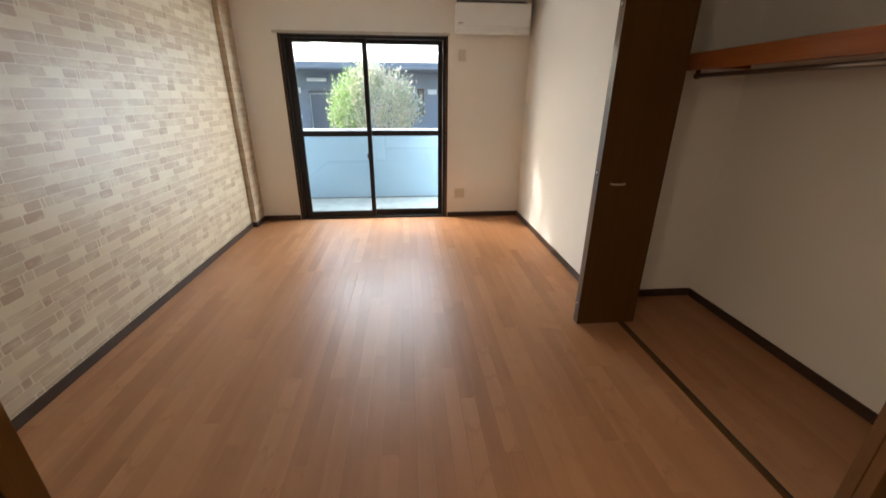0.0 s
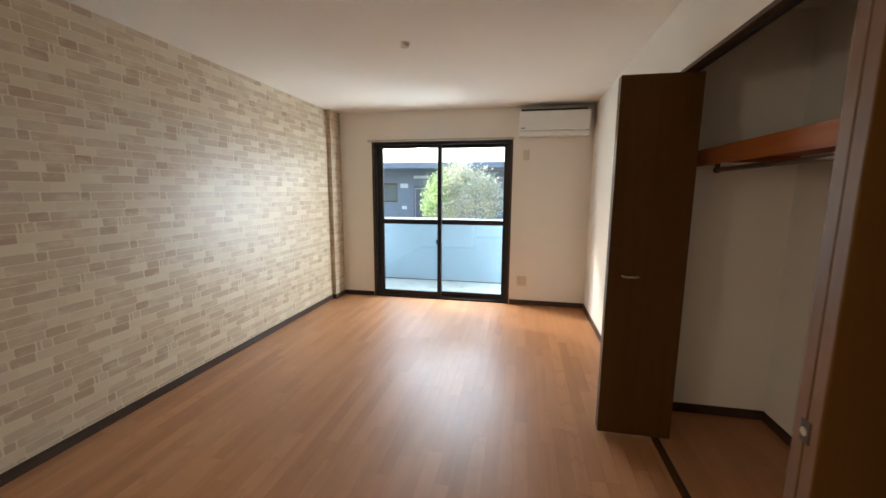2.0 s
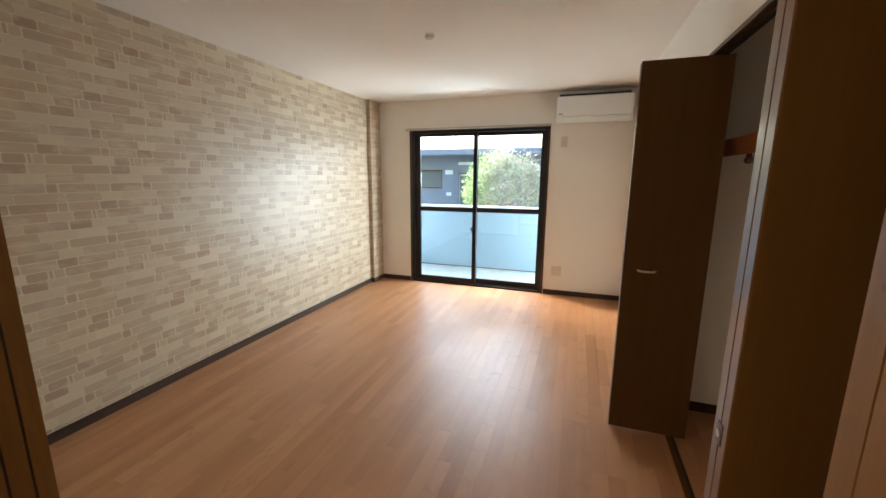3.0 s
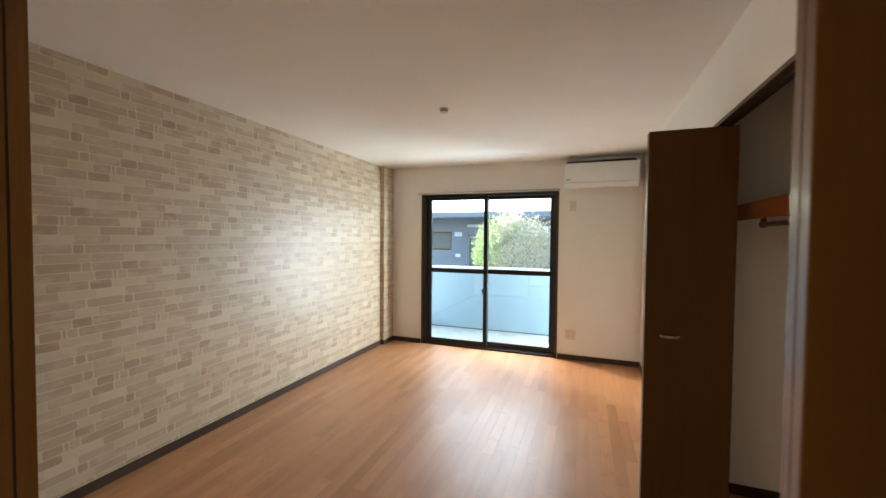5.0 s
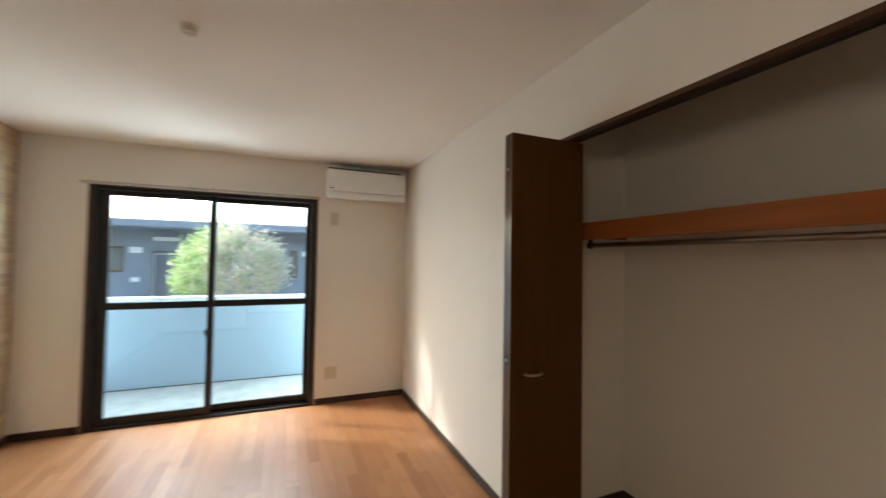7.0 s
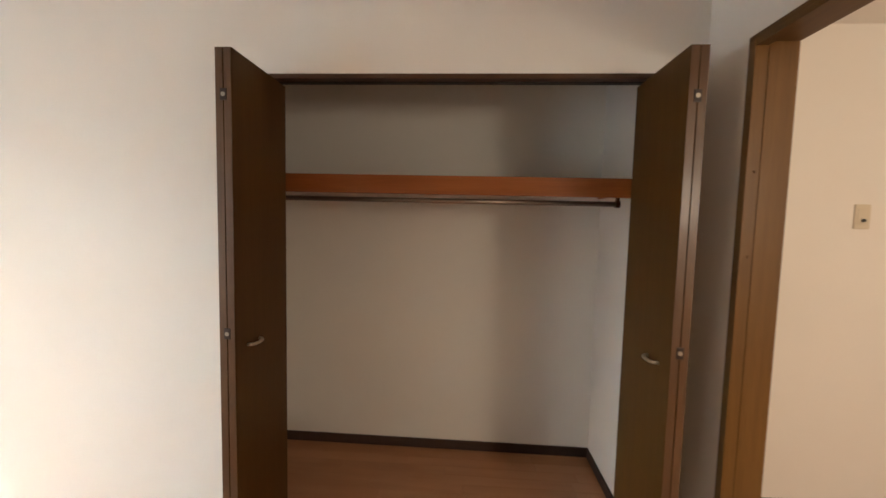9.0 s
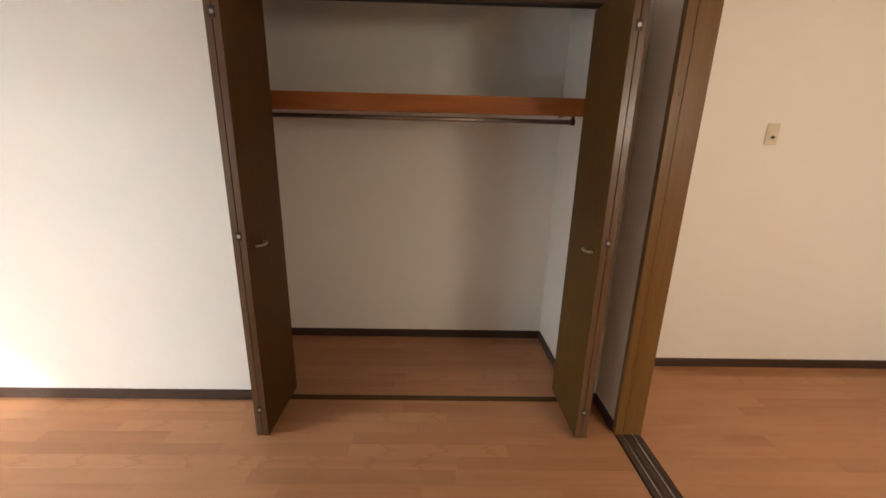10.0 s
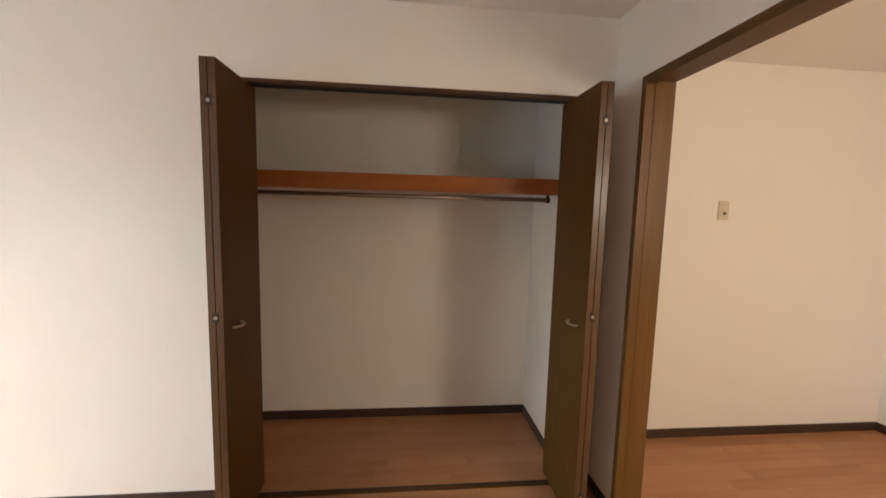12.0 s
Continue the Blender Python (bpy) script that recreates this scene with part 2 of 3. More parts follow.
def thing(name, at, label, category, group=""):
    ob = new(name)
    ob.location = at
    return tagged(ob, label=label, category=category, group=group)


def struct(name, bm, material, label=""):
    return part(name, bm, material, label=label, kind="structure")


# ---- plan ----
W = 3.165            # closet wall
H = 2.398            # ceiling
PN, PS = -4.315, -4.444   # partition faces
JW, JE = 1.313, 2.905      # opening between the rooms
XB = -0.025            # brick wall
KE = 3.553           # kitchen wall
KS = -6.62           # kitchen far wall
CN, CS = -2.545, -4.14    # closet opening
CB = 3.912           # closet back
WX0, WX1, WZ1 = 0.49, 2.235, 2.02

# walls
struct("wall_brick", boxes((-0.18, KS, 0, XB, 0.2, H)), M_WALL)
struct("wall_pillar", boxes((XB, -0.262, 0, 0.03, -0.002, H)), M_PAPER, "shallow corner pillar covered in brick-print paper")
struct("wall_window", boxes((XB, 0, 0, WX0, 0.2, H), (WX1, 0, 0, 4.1, 0.2, H), (WX0, 0, WZ1, WX1, 0.2, H)), M_WALL)
struct("wall_closet", boxes((W, CN, 0, W + 0.06, 0, H), (W, CN, 2.008, W + 0.03, CS, H), (W, CS, 0, W + 0.06, PN, H)), M_WALL)
struct("wall_closet_inside", boxes((CB, -4.295, 0, CB + 0.1, -2.13, H), (W + 0.06, -2.228, 0, CB, -2.13, H)), M_WALL)
struct("wall_partition", boxes((XB, PS, 0, JW - 0.02, PN, H), (JE + 0.02, PS, 0, KE, PN, H), (KE, PS, 0, 4.01, PN, H), (JW - 0.02, PS, 2.056, JE + 0.02, PN, H)), M_WALL)
struct("wall_closet_side", boxes((W + 0.06, PN, 0, CB, -4.185, H)), M_WALL)
struct("wall_kitchen", boxes((KE, KS, 0, KE + 0.1, PS, H)), M_WALL)
struct("wall_kitchen_end", boxes((-0.18, KS - 0.1, 0, KE + 0.1, KS, H)), M_WALL)
struct("ceiling", boxes((-0.18, KS - 0.1, H, 4.1, 0.2, H + 0.12)), M_CEIL)
struct("floor", boxes((-0.18, KS - 0.1, -0.2, 4.1, 0.0, -0.004)), M_UNDER)


def paper_bricks():
    """The embossed brick print: six courses, each repeat shifted by half a width."""
    per, row = 0.483, 0.0505
    courses = [
        [(0.00, 0.17, 0.8), (0.19, 0.215, 0.7), (0.235, 0.32, 0.4), (0.34, 0.76, 0.62), (0.775, 0.985, 0.12)],
        [(-0.05, 0.16, 0.85), (0.18, 0.54, 0.15), (0.555, 0.93, 0.6)],
        [(0.02, 0.30, 0.1), (0.31, 0.66, 0.45), (0.67, 1.01, 0.12)],
        [(-0.08, 0.28, 0.6), (0.30, 0.39, 0.85), (0.41, 0.76, 0.55), (0.77, 0.90, 0.5)],
        [(0.03, 0.45, 0.3), (0.46, 0.80, 0.55), (0.81, 1.02, 0.15)],
        [(-0.22, -0.04, 0.9), (-0.025, 0.36, 0.62), (0.375, 0.455, 0.7), (0.47, 0.765, 0.5)],
    ]
    verts, faces, ink = [], [], []
    rnd = random.Random(5)

    def brick(place, u0, u1, z0, z1, tone):
        c = min(0.0065, (u1 - u0) * 0.22)
        ring = [(u0 + c, z0), (u1 - c, z0 + rnd.uniform(0, 0.002)), (u1, z0 + c), (u1 - rnd.uniform(0, 0.003), z1 - c), (u1 - c, z1), (u0 + c, z1 - rnd.uniform(0, 0.002)), (u0, z1 - c), (u0 + rnd.uniform(0, 0.003), z0 + c)]
        i = len(verts)
        verts.extend(place(u, z, 0.0005) for u, z in ring)
        verts.extend(place(u, z, 0.0) for u, z in ring)
        faces.append(tuple(range(i, i + 8)))
        faces.extend((i + k, i + 8 + k, i + 8 + (k + 1) % 8, i + (k + 1) % 8) for k in range(8))
        ink.extend([min(1, max(0, tone + rnd.uniform(-0.1, 0.1)))] * 16)

    def sheet(place, lo, hi, start):
        for r in range(-1, 49):
            z0 = 1.22 + 0.0505 * 0.5 - r * row + 24 * row - row
            z1 = z0 + row
            z0, z1 = max(z0 + 0.0018, 0.062), min(z1 - 0.0018, H - 0.002)
            if z1 - z0 < 0.012:
                continue
            rep, k = divmod(r, 6)
            shift = 0.5 * (rep % 2)
            n0 = int((lo - start) / per) - 3
            for n in range(n0, n0 + int((hi - lo) / per) + 6):
                for a, b, tone in courses[k]:
                    u0, u1 = start + (n + shift + a) * per - 0.0014, start + (n + shift + b) * per + 0.0014
                    u0, u1 = max(u0, lo), min(u1, hi)
                    if u1 - u0 > 0.008:
                        brick(place, u0, u1, z0, z1, tone)

    sheet(lambda u, z, h: (XB + 0.003 + h, u, z), PN, -0.264, -3.488)
    sheet(lambda u, z, h: (u, -0.2635 - h, z), XB + 0.004, 0.028, -0.1)
    sheet(lambda u, z, h: (0.0315 + h, u, z), -0.26, -0.003, -0.33)
    me = bpy.data.meshes.new("brick_wallpaper")
    me.from_pydata(verts, [], faces)
    me.attributes.new("ink", "FLOAT", "POINT").data.foreach_set("value", ink)
    me.materials.append(M_BRICK)
    bm = bmesh.new()
    bm.from_mesh(me)
    bmesh.ops.recalc_face_normals(bm, faces=bm.faces)
    bm.to_mesh(me)
    bm.free()
    return tagged(new("wallpaper_print", me), label="beige and grey brick-print wallpaper with slightly raised bricks", kind="stuff")


struct("wallpaper_ground", boxes((XB, PN, 0, XB + 0.003, -0.262, H)), M_PAPER, "cream ground of the brick-print wallpaper")
paper_bricks()

# baseboards
def baseboard(name, *rows):
    bm = bmesh.new()
    for r in rows:
        box(bm, *r, bevel=0.0015)
    return struct(name, bm, M_BASE, "dark brown baseboard")


B = 0.06
baseboard("baseboard_brick", (XB + 0.0045, PN, 0, XB + 0.013, -0.262, B))
baseboard("baseboard_pillar", (XB + 0.0045, -0.272, 0, 0.04, -0.2655, B), (0.0335, -0.2655, 0, 0.04, -0.009, B))
baseboard("baseboard_window", (0.033, -0.009, 0, WX0 - 0.032, 0.0, B), (WX1 + 0.032, -0.009, 0, W - 0.009, 0.0, B))
baseboard("baseboard_east", (W - 0.009, CN + 0.03, 0, W, 0, B), (W - 0.009, PN, 0, W, CS - 0.03, B))
baseboard("baseboard_stub", (JE + 0.03, PN, 0, W - 0.009, PN + 0.009, B))
baseboard("baseboard_partition", (XB + 0.013, PN, 0, JW - 0.03, PN + 0.009, B))
baseboard("baseboard_closet", (CB - 0.009, -4.176, 0, CB, -2.237, B), (W + 0.06, -2.237, 0, CB, -2.228, B), (W + 0.06, -4.185, 0, CB, -4.176, B))
baseboard("baseboard_kitchen", (KE - 0.009, KS + 0.009, 0, KE, PS, B), (XB, KS, 0, KE, KS + 0.009, B), (JE + 0.03, PS - 0.009, 0, KE - 0.009, PS, B), (XB, PS - 0.009, 0, JW - 0.03, PS, B))



# ---- opening between the rooms ----
def room_opening():
    d = tagged(new("door_1"), label="wide brown-cased opening between the rooms, its sliding doors taken out", category="doorway", kind="structure")
    d.location = (JE, PN, 0)
    inv = Matrix.Translation(-Vector((JE, PN, 0)))

    def p(name, bm, mat, label=""):
        bm.transform(inv)
        return part(name, bm, mat, d, label)

    n, s = PN + 0.003, PS - 0.003
    # posts: three fillets standing proud with two channels between
    p("door_post", boxes((JE + 0.003, s, 0, JE + 0.032, n, 2.04), (JE, -4.352, 0, JE + 0.003, n, 2.019), (JE, s, 0, JE + 0.003, -4.355, 2.032), bevel=0.0008), M_CASE)
    p("door_post", boxes((JW - 0.032, s, 0, JW - 0.004, n, 2.04), (JW - 0.004, -4.35, 0, JW, n, 2.019), (JW - 0.004, -4.396, 0, JW, -4.356, 2.032), (JW - 0.004, s, 0, JW, -4.402, 2.032), bevel=0.001), M_CASE)
    p("groove", boxes((JE + 0.0015, -4.355, 0, JE + 0.0035, -4.352, 2.0)), M_LEAF)
    p("groove", boxes((JW - 0.0045, -4.356, 0, JW - 0.002, -4.35, 2.0), (JW - 0.0045, -4.402, 0, JW - 0.002, -4.396, 2.0)), M_GROOVE)
    p("door_head", boxes((JW - 0.032, s, 2.04, JE + 0.032, n, 2.056), (JW, n - 0.04, 2.02, JE, n, 2.04), (JW, s, 2.033, JE, -4.362, 2.04), bevel=0.001), M_CASEY)
    p("head_track", boxes((JW, -4.362, 2.036, JE, n - 0.04, 2.042)), M_GROOVE, "dark track between the head boards")
    p("floor_track", boxes((JW - 0.004, s + 0.01, -0.004, JE + 0.004, n - 0.01, 0.002), (JW, n - 0.03, 0.002, JE, n - 0.008, 0.005), (JW, -4.392, 0.002, JE, -4.368, 0.005), (JW, s + 0.01, 0.002, JE, -4.423, 0.005)), M_BASE, "dark brown sill with two sliding tracks")
    p("track_rail", boxes((JW, -4.352, 0.002, JE, -4.348, 0.0065)), M_STEEL)
    p("track_rail", boxes((JW, -4.406, 0.002, JE, -4.402, 0.0065)), M_STEEL)
    for z in (1.34, 1.62):
        bm = rod(bmesh.new(), (JE + 0.001, -4.34, z), (JE - 0.003, -4.34, z), 0.0055)
        p("screw_cap", bm, M_CASEY, "small round brown screw cap")


room_opening()

# ---- closet ----
def closet_casing():
    d = tagged(new("closet_casing"), label="thin dark brown frame round the closet opening", category="frame", kind="structure")
    part("casing_head", boxes((W - 0.004, CS - 0.03, 2.008, W + 0.032, CN + 0.03, 2.028), bevel=0.0015), M_CASEC, d)
    part("casing_side", boxes((W - 0.004, CN + 0.003, 0, W + 0.062, CN + 0.03, 2.008), bevel=0.0015), M_CASEC, d)
    part("casing_side", boxes((W - 0.004, CS - 0.03, 0, W + 0.062, CS - 0.003, 2.008), bevel=0.0015), M_CASEC, d)
    part("casing_sill", boxes((W, CS, -0.004, W + 0.026, CN, 0.003), bevel=0.0008), M_LEAF, d, "brown closet sill")
    part("sill_track", boxes((W + 0.026, CS, -0.004, W + 0.042, CN, 0.0015)), M_GROOVE, d, "dark door track in the sill")
    part("head_track", boxes((W + 0.034, CS, 2.004, W + 0.058, CN, 2.03)), M_GROOVE, d, "dark door track under the head")


closet_casing()


def folded_door(y_in, side, label):
    """Two leaves folded flat against each other, standing out into the room. side: +1 if the handle faces +y."""
    t, w, z0, z1 = 0.0287, 0.39, 0.019, 2.006
    x0 = 2.864
    d = thing("folding_door", (x0 + w, y_in - side * t, 0), label, "closet door", "folding closet doors")
    inv = Matrix.Translation(-Vector(d.location))

    def leaf(y):
        bm = boxes((x0, y - t / 2, z0, x0 + w, y + t / 2, z1), bevel=0.0018)
        bm.transform(inv)
        ob = part("door_leaf", bm, M_LEAF, d)
        e = boxes((x0 - 0.0012, y - t / 2 + 0.0016, z0 + 0.003, x0 + 0.0003, y + t / 2 - 0.0016, z1 - 0.003))
        e.transform(inv)
        part("edge_strip", e, M_LEAFEDGE, ob, "lighter brown edge band")
        return ob

    a, b = y_in - side * t / 2, y_in - side * (t * 1.5 + 0.0012)
    front = leaf(a)
    leaf(b)
    for z in (0.167, 1.016, 1.849):
        bm = boxes((x0 - 0.0028, (a + b) / 2 - 0.012, z - 0.02, x0 + 0.004, (a + b) / 2 + 0.012, z + 0.02), bevel=0.002)
        bm.transform(inv)
        hinge = part("hinge", bm, M_HINGE, d, "dark bronze hinge plate")
        bm = rod(bmesh.new(), (x0 - 0.0045, (a + b) / 2, z), (x0 - 0.001, (a + b) / 2, z), 0.0075)
        bm.transform(inv)
        part("hinge_pin", bm, M_PIN, hinge, "dull metal hinge pin")
    # bow handle
    bm = bmesh.new()
    pts = [(2.938, 0.0), (2.941, 0.017), (2.956, 0.025), (2.978, 0.027), (3.0, 0.024), (3.016, 0.014), (3.02, 0.0)]
    for (xa, da), (xb, db) in zip(pts, pts[1:]):
        rod(bm, (xa, y_in + side * da, 0.955), (xb, y_in + side * db, 0.955), 0.006, sides=10)
    bm.transform(inv)
    part("handle", bm, M_BRASS, front, "curved satin metal pull handle", smooth=True)
    for z in (0.02, z1):
        bm = rod(bmesh.new(), (x0 + w - 0.03, b, z - 0.02), (x0 + w - 0.03, b, z + 0.006), 0.005, sides=10)
        bm.transform(inv)
        part("pivot", bm, M_STEEL, d)


folded_door(-2.593, -1, "dark brown folding closet door folded open against the closet's wall end")
folded_door(-4.091, 1, "dark brown folding closet door folded open next to the room opening")


def closet_shelf():
    s = thing("closet_shelf", (3.33, -3.2, 1.556), "red-brown wooden closet shelf with a deep front board", "shelf")
    inv = Matrix.Translation(-Vector(s.location))

    def p(name, bm, mat, label=""):
        bm.transform(inv)
        return part(name, bm, mat, s, label, smooth=False)

    p("front_board", boxes((3.33, -4.183, 1.556, 3.35, -2.23, 1.641), bevel=0.002), M_SHELF)
    p("shelf_board", boxes((3.35, -4.183, 1.618, CB, -2.23, 1.638), bevel=0.001), M_SHELF)
    p("cleat", boxes((3.352, -4.184, 1.585, CB, -4.166, 1.618), bevel=0.001), M_SHELF)
    p("cleat", boxes((3.352, -2.247, 1.585, CB, -2.229, 1.618), bevel=0.001), M_SHELF)
    r = thing("hanging_rail", (3.39, -3.2, 1.53), "steel clothes rail on end brackets under the closet shelf", "clothes rail")
    inv = Matrix.Translation(-Vector(r.location))
    bm = rod(bmesh.new(), (3.39, -4.085, 1.53), (3.39, -2.5, 1.53), 0.0115)
    bm.transform(inv)
    part("rail", bm, M_ROD, r, smooth=True)
    for y in (-4.088, -2.497):
        bm = rod(bmesh.new(), (3.39, y - 0.009, 1.53), (3.39, y + 0.009, 1.53), 0.0165)
        box(bm, 3.379, y - 0.006, 1.535, 3.401, y + 0.006, 1.615, 0.001)
        box(bm, 3.372, y - 0.022, 1.612, 3.408, y + 0.022, 1.6175, 0.001)
        bm.transform(inv)
        part("end_bracket", bm, M_RAIL, r)


closet_shelf()


# ---- window ----
def window():
    w = tagged(new("window_1"), label="dark bronze aluminium sliding balcony window with four clear panes", category="window", kind="structure")
    w.location = (WX0, 0.06, 0)
    inv = Matrix.Translation(-Vector(w.location))

    def p(name, bm, mat, parent=w, label="", shadow=True):
        bm.transform(inv)
        ob = part(name, bm, mat, parent, label)
        ob.visible_shadow = shadow
        return ob

    p("window_casing", boxes((WX0 - 0.024, -0.012, 0, WX0, 0.05, WZ1), (WX1, -0.012, 0, WX1 + 0.024, 0.05, WZ1), (WX0 - 0.024, -0.012, WZ1, WX1 + 0.024, 0.05, WZ1 + 0.022), bevel=0.002), M_CASEC, label="thin brown wooden casing")
    p("window_frame", boxes((WX0, 0.0, 0.0, WX0 + 0.032, 0.15, WZ1), (WX1 - 0.032, 0.0, 0.0, WX1, 0.15, WZ1), (WX0 + 0.032, 0.0, WZ1 - 0.03, WX1 - 0.032, 0.15, WZ1), (WX0 + 0.032, 0.0, -0.01, WX1 - 0.032, 0.15, 0.022), bevel=0.002), M_ALU)
    p("window_sill", boxes((WX0 + 0.032, 0.03, 0.022, WX1 - 0.032, 0.034, 0.034), (WX0 + 0.032, 0.09, 0.022, WX1 - 0.032, 0.094, 0.034)), M_ALU)
    xm = 1.347
    for x0, x1, y, a in ((WX0 + 0.03, xm + 0.028, 0.035, 0.078), (xm - 0.022, WX1 - 0.03, 0.085, 0.05)):
        sash = p("sash", boxes((x0, y, 0.03, x0 + a, y + 0.032, WZ1 - 0.028), (x1 - 0.05, y, 0.03, x1, y + 0.032, WZ1 - 0.028), (x0 + a, y, WZ1 - 0.072, x1 - 0.05, y + 0.032, WZ1 - 0.028), (x0 + a, y, 0.03, x1 - 0.05, y + 0.032, 0.088), (x0 + a, y, 0.982, x1 - 0.05, y + 0.032, 1.042), bevel=0.002), M_ALU)
        p("pane", boxes((x0 + a - 0.001, y + 0.013, 0.087, x1 - 0.049, y + 0.018, 0.983)), M_GLASS, sash, "clear lower pane", False)
        p("pane", boxes((x0 + a - 0.001, y + 0.013, 1.041, x1 - 0.049, y + 0.018, WZ1 - 0.071)), M_GLASS, sash, "clear upper pane", False)
    p("frame_catch", boxes((WX0 - 0.008, -0.02, 0.995, WX0 + 0.006, 0.0, 1.045), bevel=0.002), M_DARK, label="small black catch")
    p("window_latch", boxes((xm - 0.03, 0.018, 0.72, xm - 0.004, 0.035, 0.79), (xm - 0.036, 0.006, 0.745, xm - 0.022, 0.03, 0.785), bevel=0.002), M_DARK, label="black crescent latch")


window()


def curtain_rail():
    r = thing("curtain_rail", (1.36, -0.04, 2.03), "pale metal double curtain rail above the balcony window", "curtain rail")
    inv = Matrix.Translation(-Vector(r.location))
    for y in (-0.032, -0.062):
        bm = boxes((0.44, y - 0.006, 2.024, 2.262, y + 0.006, 2.046), bevel=0.002)
        bm.transform(inv)
        part("rail", bm, M_CURTAIN, r)
    for x in (0.5, 1.36, 2.22):
        bm = boxes((x - 0.01, -0.068, 2.046, x + 0.01, 0.0, 2.051), (x - 0.01, -0.004, 2.046, x + 0.01, 0.0, 2.056), bevel=0.001)
        bm.transform(inv)
        part("bracket", bm, M_CURTAIN, r)
    for x in (0.436, 2.266):
        bm = boxes((x - 0.005, -0.07, 2.024, x + 0.005, -0.024, 2.044), bevel=0.002)
        bm.transform(inv)
        part("end_cap", bm, M_CURTAIN, r)


curtain_rail()


def air_conditioner():
    x0, x1, z0, z1 = 2.324, 3.096, 2.03, 2.312
    a = thing("air_conditioner", ((x0 + x1) / 2, 0, z0), "white wall-mounted air conditioner above the wall outlet", "air conditioner")
    inv = Matrix.Translation(-Vector(a.location))

    def p(name, bm, mat, parent=a, label=""):
        bm.transform(inv)
        return part(name, bm, mat, parent, label)

    p("body", boxes((x0 + 0.003, -0.165, z0 + 0.02, x1 - 0.003, -0.002, z1), bevel=0.012), M_PLASTIC)
    fp = p("front_panel", boxes((x0, -0.205, z0 + 0.064, x1, -0.16, z1 - 0.004), bevel=0.012), M_PLASTIC)
    p("chin", boxes((x0 + 0.001, -0.2035, z0 + 0.002, x1 - 0.001, -0.14, z0 + 0.062), bevel=0.012), M_PLASTIC)
    p("flap", boxes((x0 + 0.04, -0.2065, z0 + 0.014, x1 - 0.04, -0.2, z0 + 0.048), bevel=0.002), M_PLASTIC, label="white air outlet flap")
    p("badge", boxes((x0 + 0.02, -0.2065, z0 + 0.088, x0 + 0.07, -0.2045, z0 + 0.095)), M_DARK, fp, "small grey mark")
    # dark slats added on top to draw the shade between unit and ceiling
    p("top_shade_slats", boxes(*[(x0 + 0.02, -0.155 + i * 0.018, z1 - 0.004, x1 - 0.02, -0.147 + i * 0.018, z1 + 0.006 + i * 0.006) for i in range(8)]), M_DARK)


air_conditioner()


def wall_plate(name, at, out, w, h, label, holes, category="wall outlet", extra=None, mat=None):
    """A plastic plate on a wall; out: unit way off the wall; holes: slots as (u, v, half width, half height)."""
    o = thing(name, at, label, category)
    mat = mat or M_CREAM
    out = Vector(out)
    side = Vector((0, 0, 1)).cross(out)
    m = Matrix((side, out, Vector((0, 0, 1)))).transposed().to_4x4()
    bm = boxes((-w / 2, 0, -h / 2, w / 2, 0.007, h / 2), bevel=0.0025)
    bm.transform(m)
    part("plate", bm, mat, o)
    bm = boxes((-w / 2 + 0.012, 0.006, -h / 2 + 0.02, w / 2 - 0.012, 0.0095, h / 2 - 0.02), bevel=0.0015)
    bm.transform(m)
    part("insert", bm, mat, o)
    for u, v, a, b in holes:
        bm = boxes((u - a, 0.0085, v - b, u + a, 0.0102, v + b))
        bm.transform(m)
        part("slot", bm, M_DARK, o)
    if extra:
        bm = rod(bmesh.new(), (extra[0], 0.008, extra[1]), (extra[0], 0.018, extra[1]), 0.008)
        bm.transform(m)
        part("knob", bm, M_DARK, o, "small round dark jack")


wall_plate("wall_outlet", (2.413, -0.0005, 0.302), (0, -1, 0), 0.118, 0.12, "ivory double wall outlet above the baseboard",
           [(u + s, v, 0.001, 0.004) for u in (-0.028, 0.028) for s in (-0.006, 0.006) for v in (-0.022, 0.022)])
wall_plate("wall_outlet", (2.418, -0.0005, 1.842), (0, -1, 0), 0.072, 0.12, "ivory wall outlet under the air conditioner", [(-0.006, -0.005, 0.001, 0.004), (0.006, -0.005, 0.001, 0.004)])
wall_plate("wall_jack", (KE - 0.0005, -5.294, 1.503), (-1, 0, 0), 0.07, 0.118, "ivory wall plate with a small dark jack on the kitchen wall", [], "wall plate", (0.0, -0.018), M_IVORY)


def ceiling_rose():
    c = thing("ceiling_rose", (1.571, -2.152, H), "small round white ceiling lamp socket without a lamp", "ceiling socket")
    bm = rod(bmesh.new(), (0, 0, -0.006), (0, 0, 0.0), 0.034, 0.036, 32)
    part("base", bm, M_PLASTIC, c)
    bm = rod(bmesh.new(), (0, 0, -0.026), (0, 0, -0.006), 0.028, 0.030, 32)
    part("socket", bm, M_IVORY, c)
    bm = boxes((-0.016, -0.002, -0.0268, -0.006, 0.002, -0.0255), (0.006, -0.002, -0.0268, 0.016, 0.002, -0.0255))
    part("contact_slot", bm, M_DARK, c)


ceiling_rose()


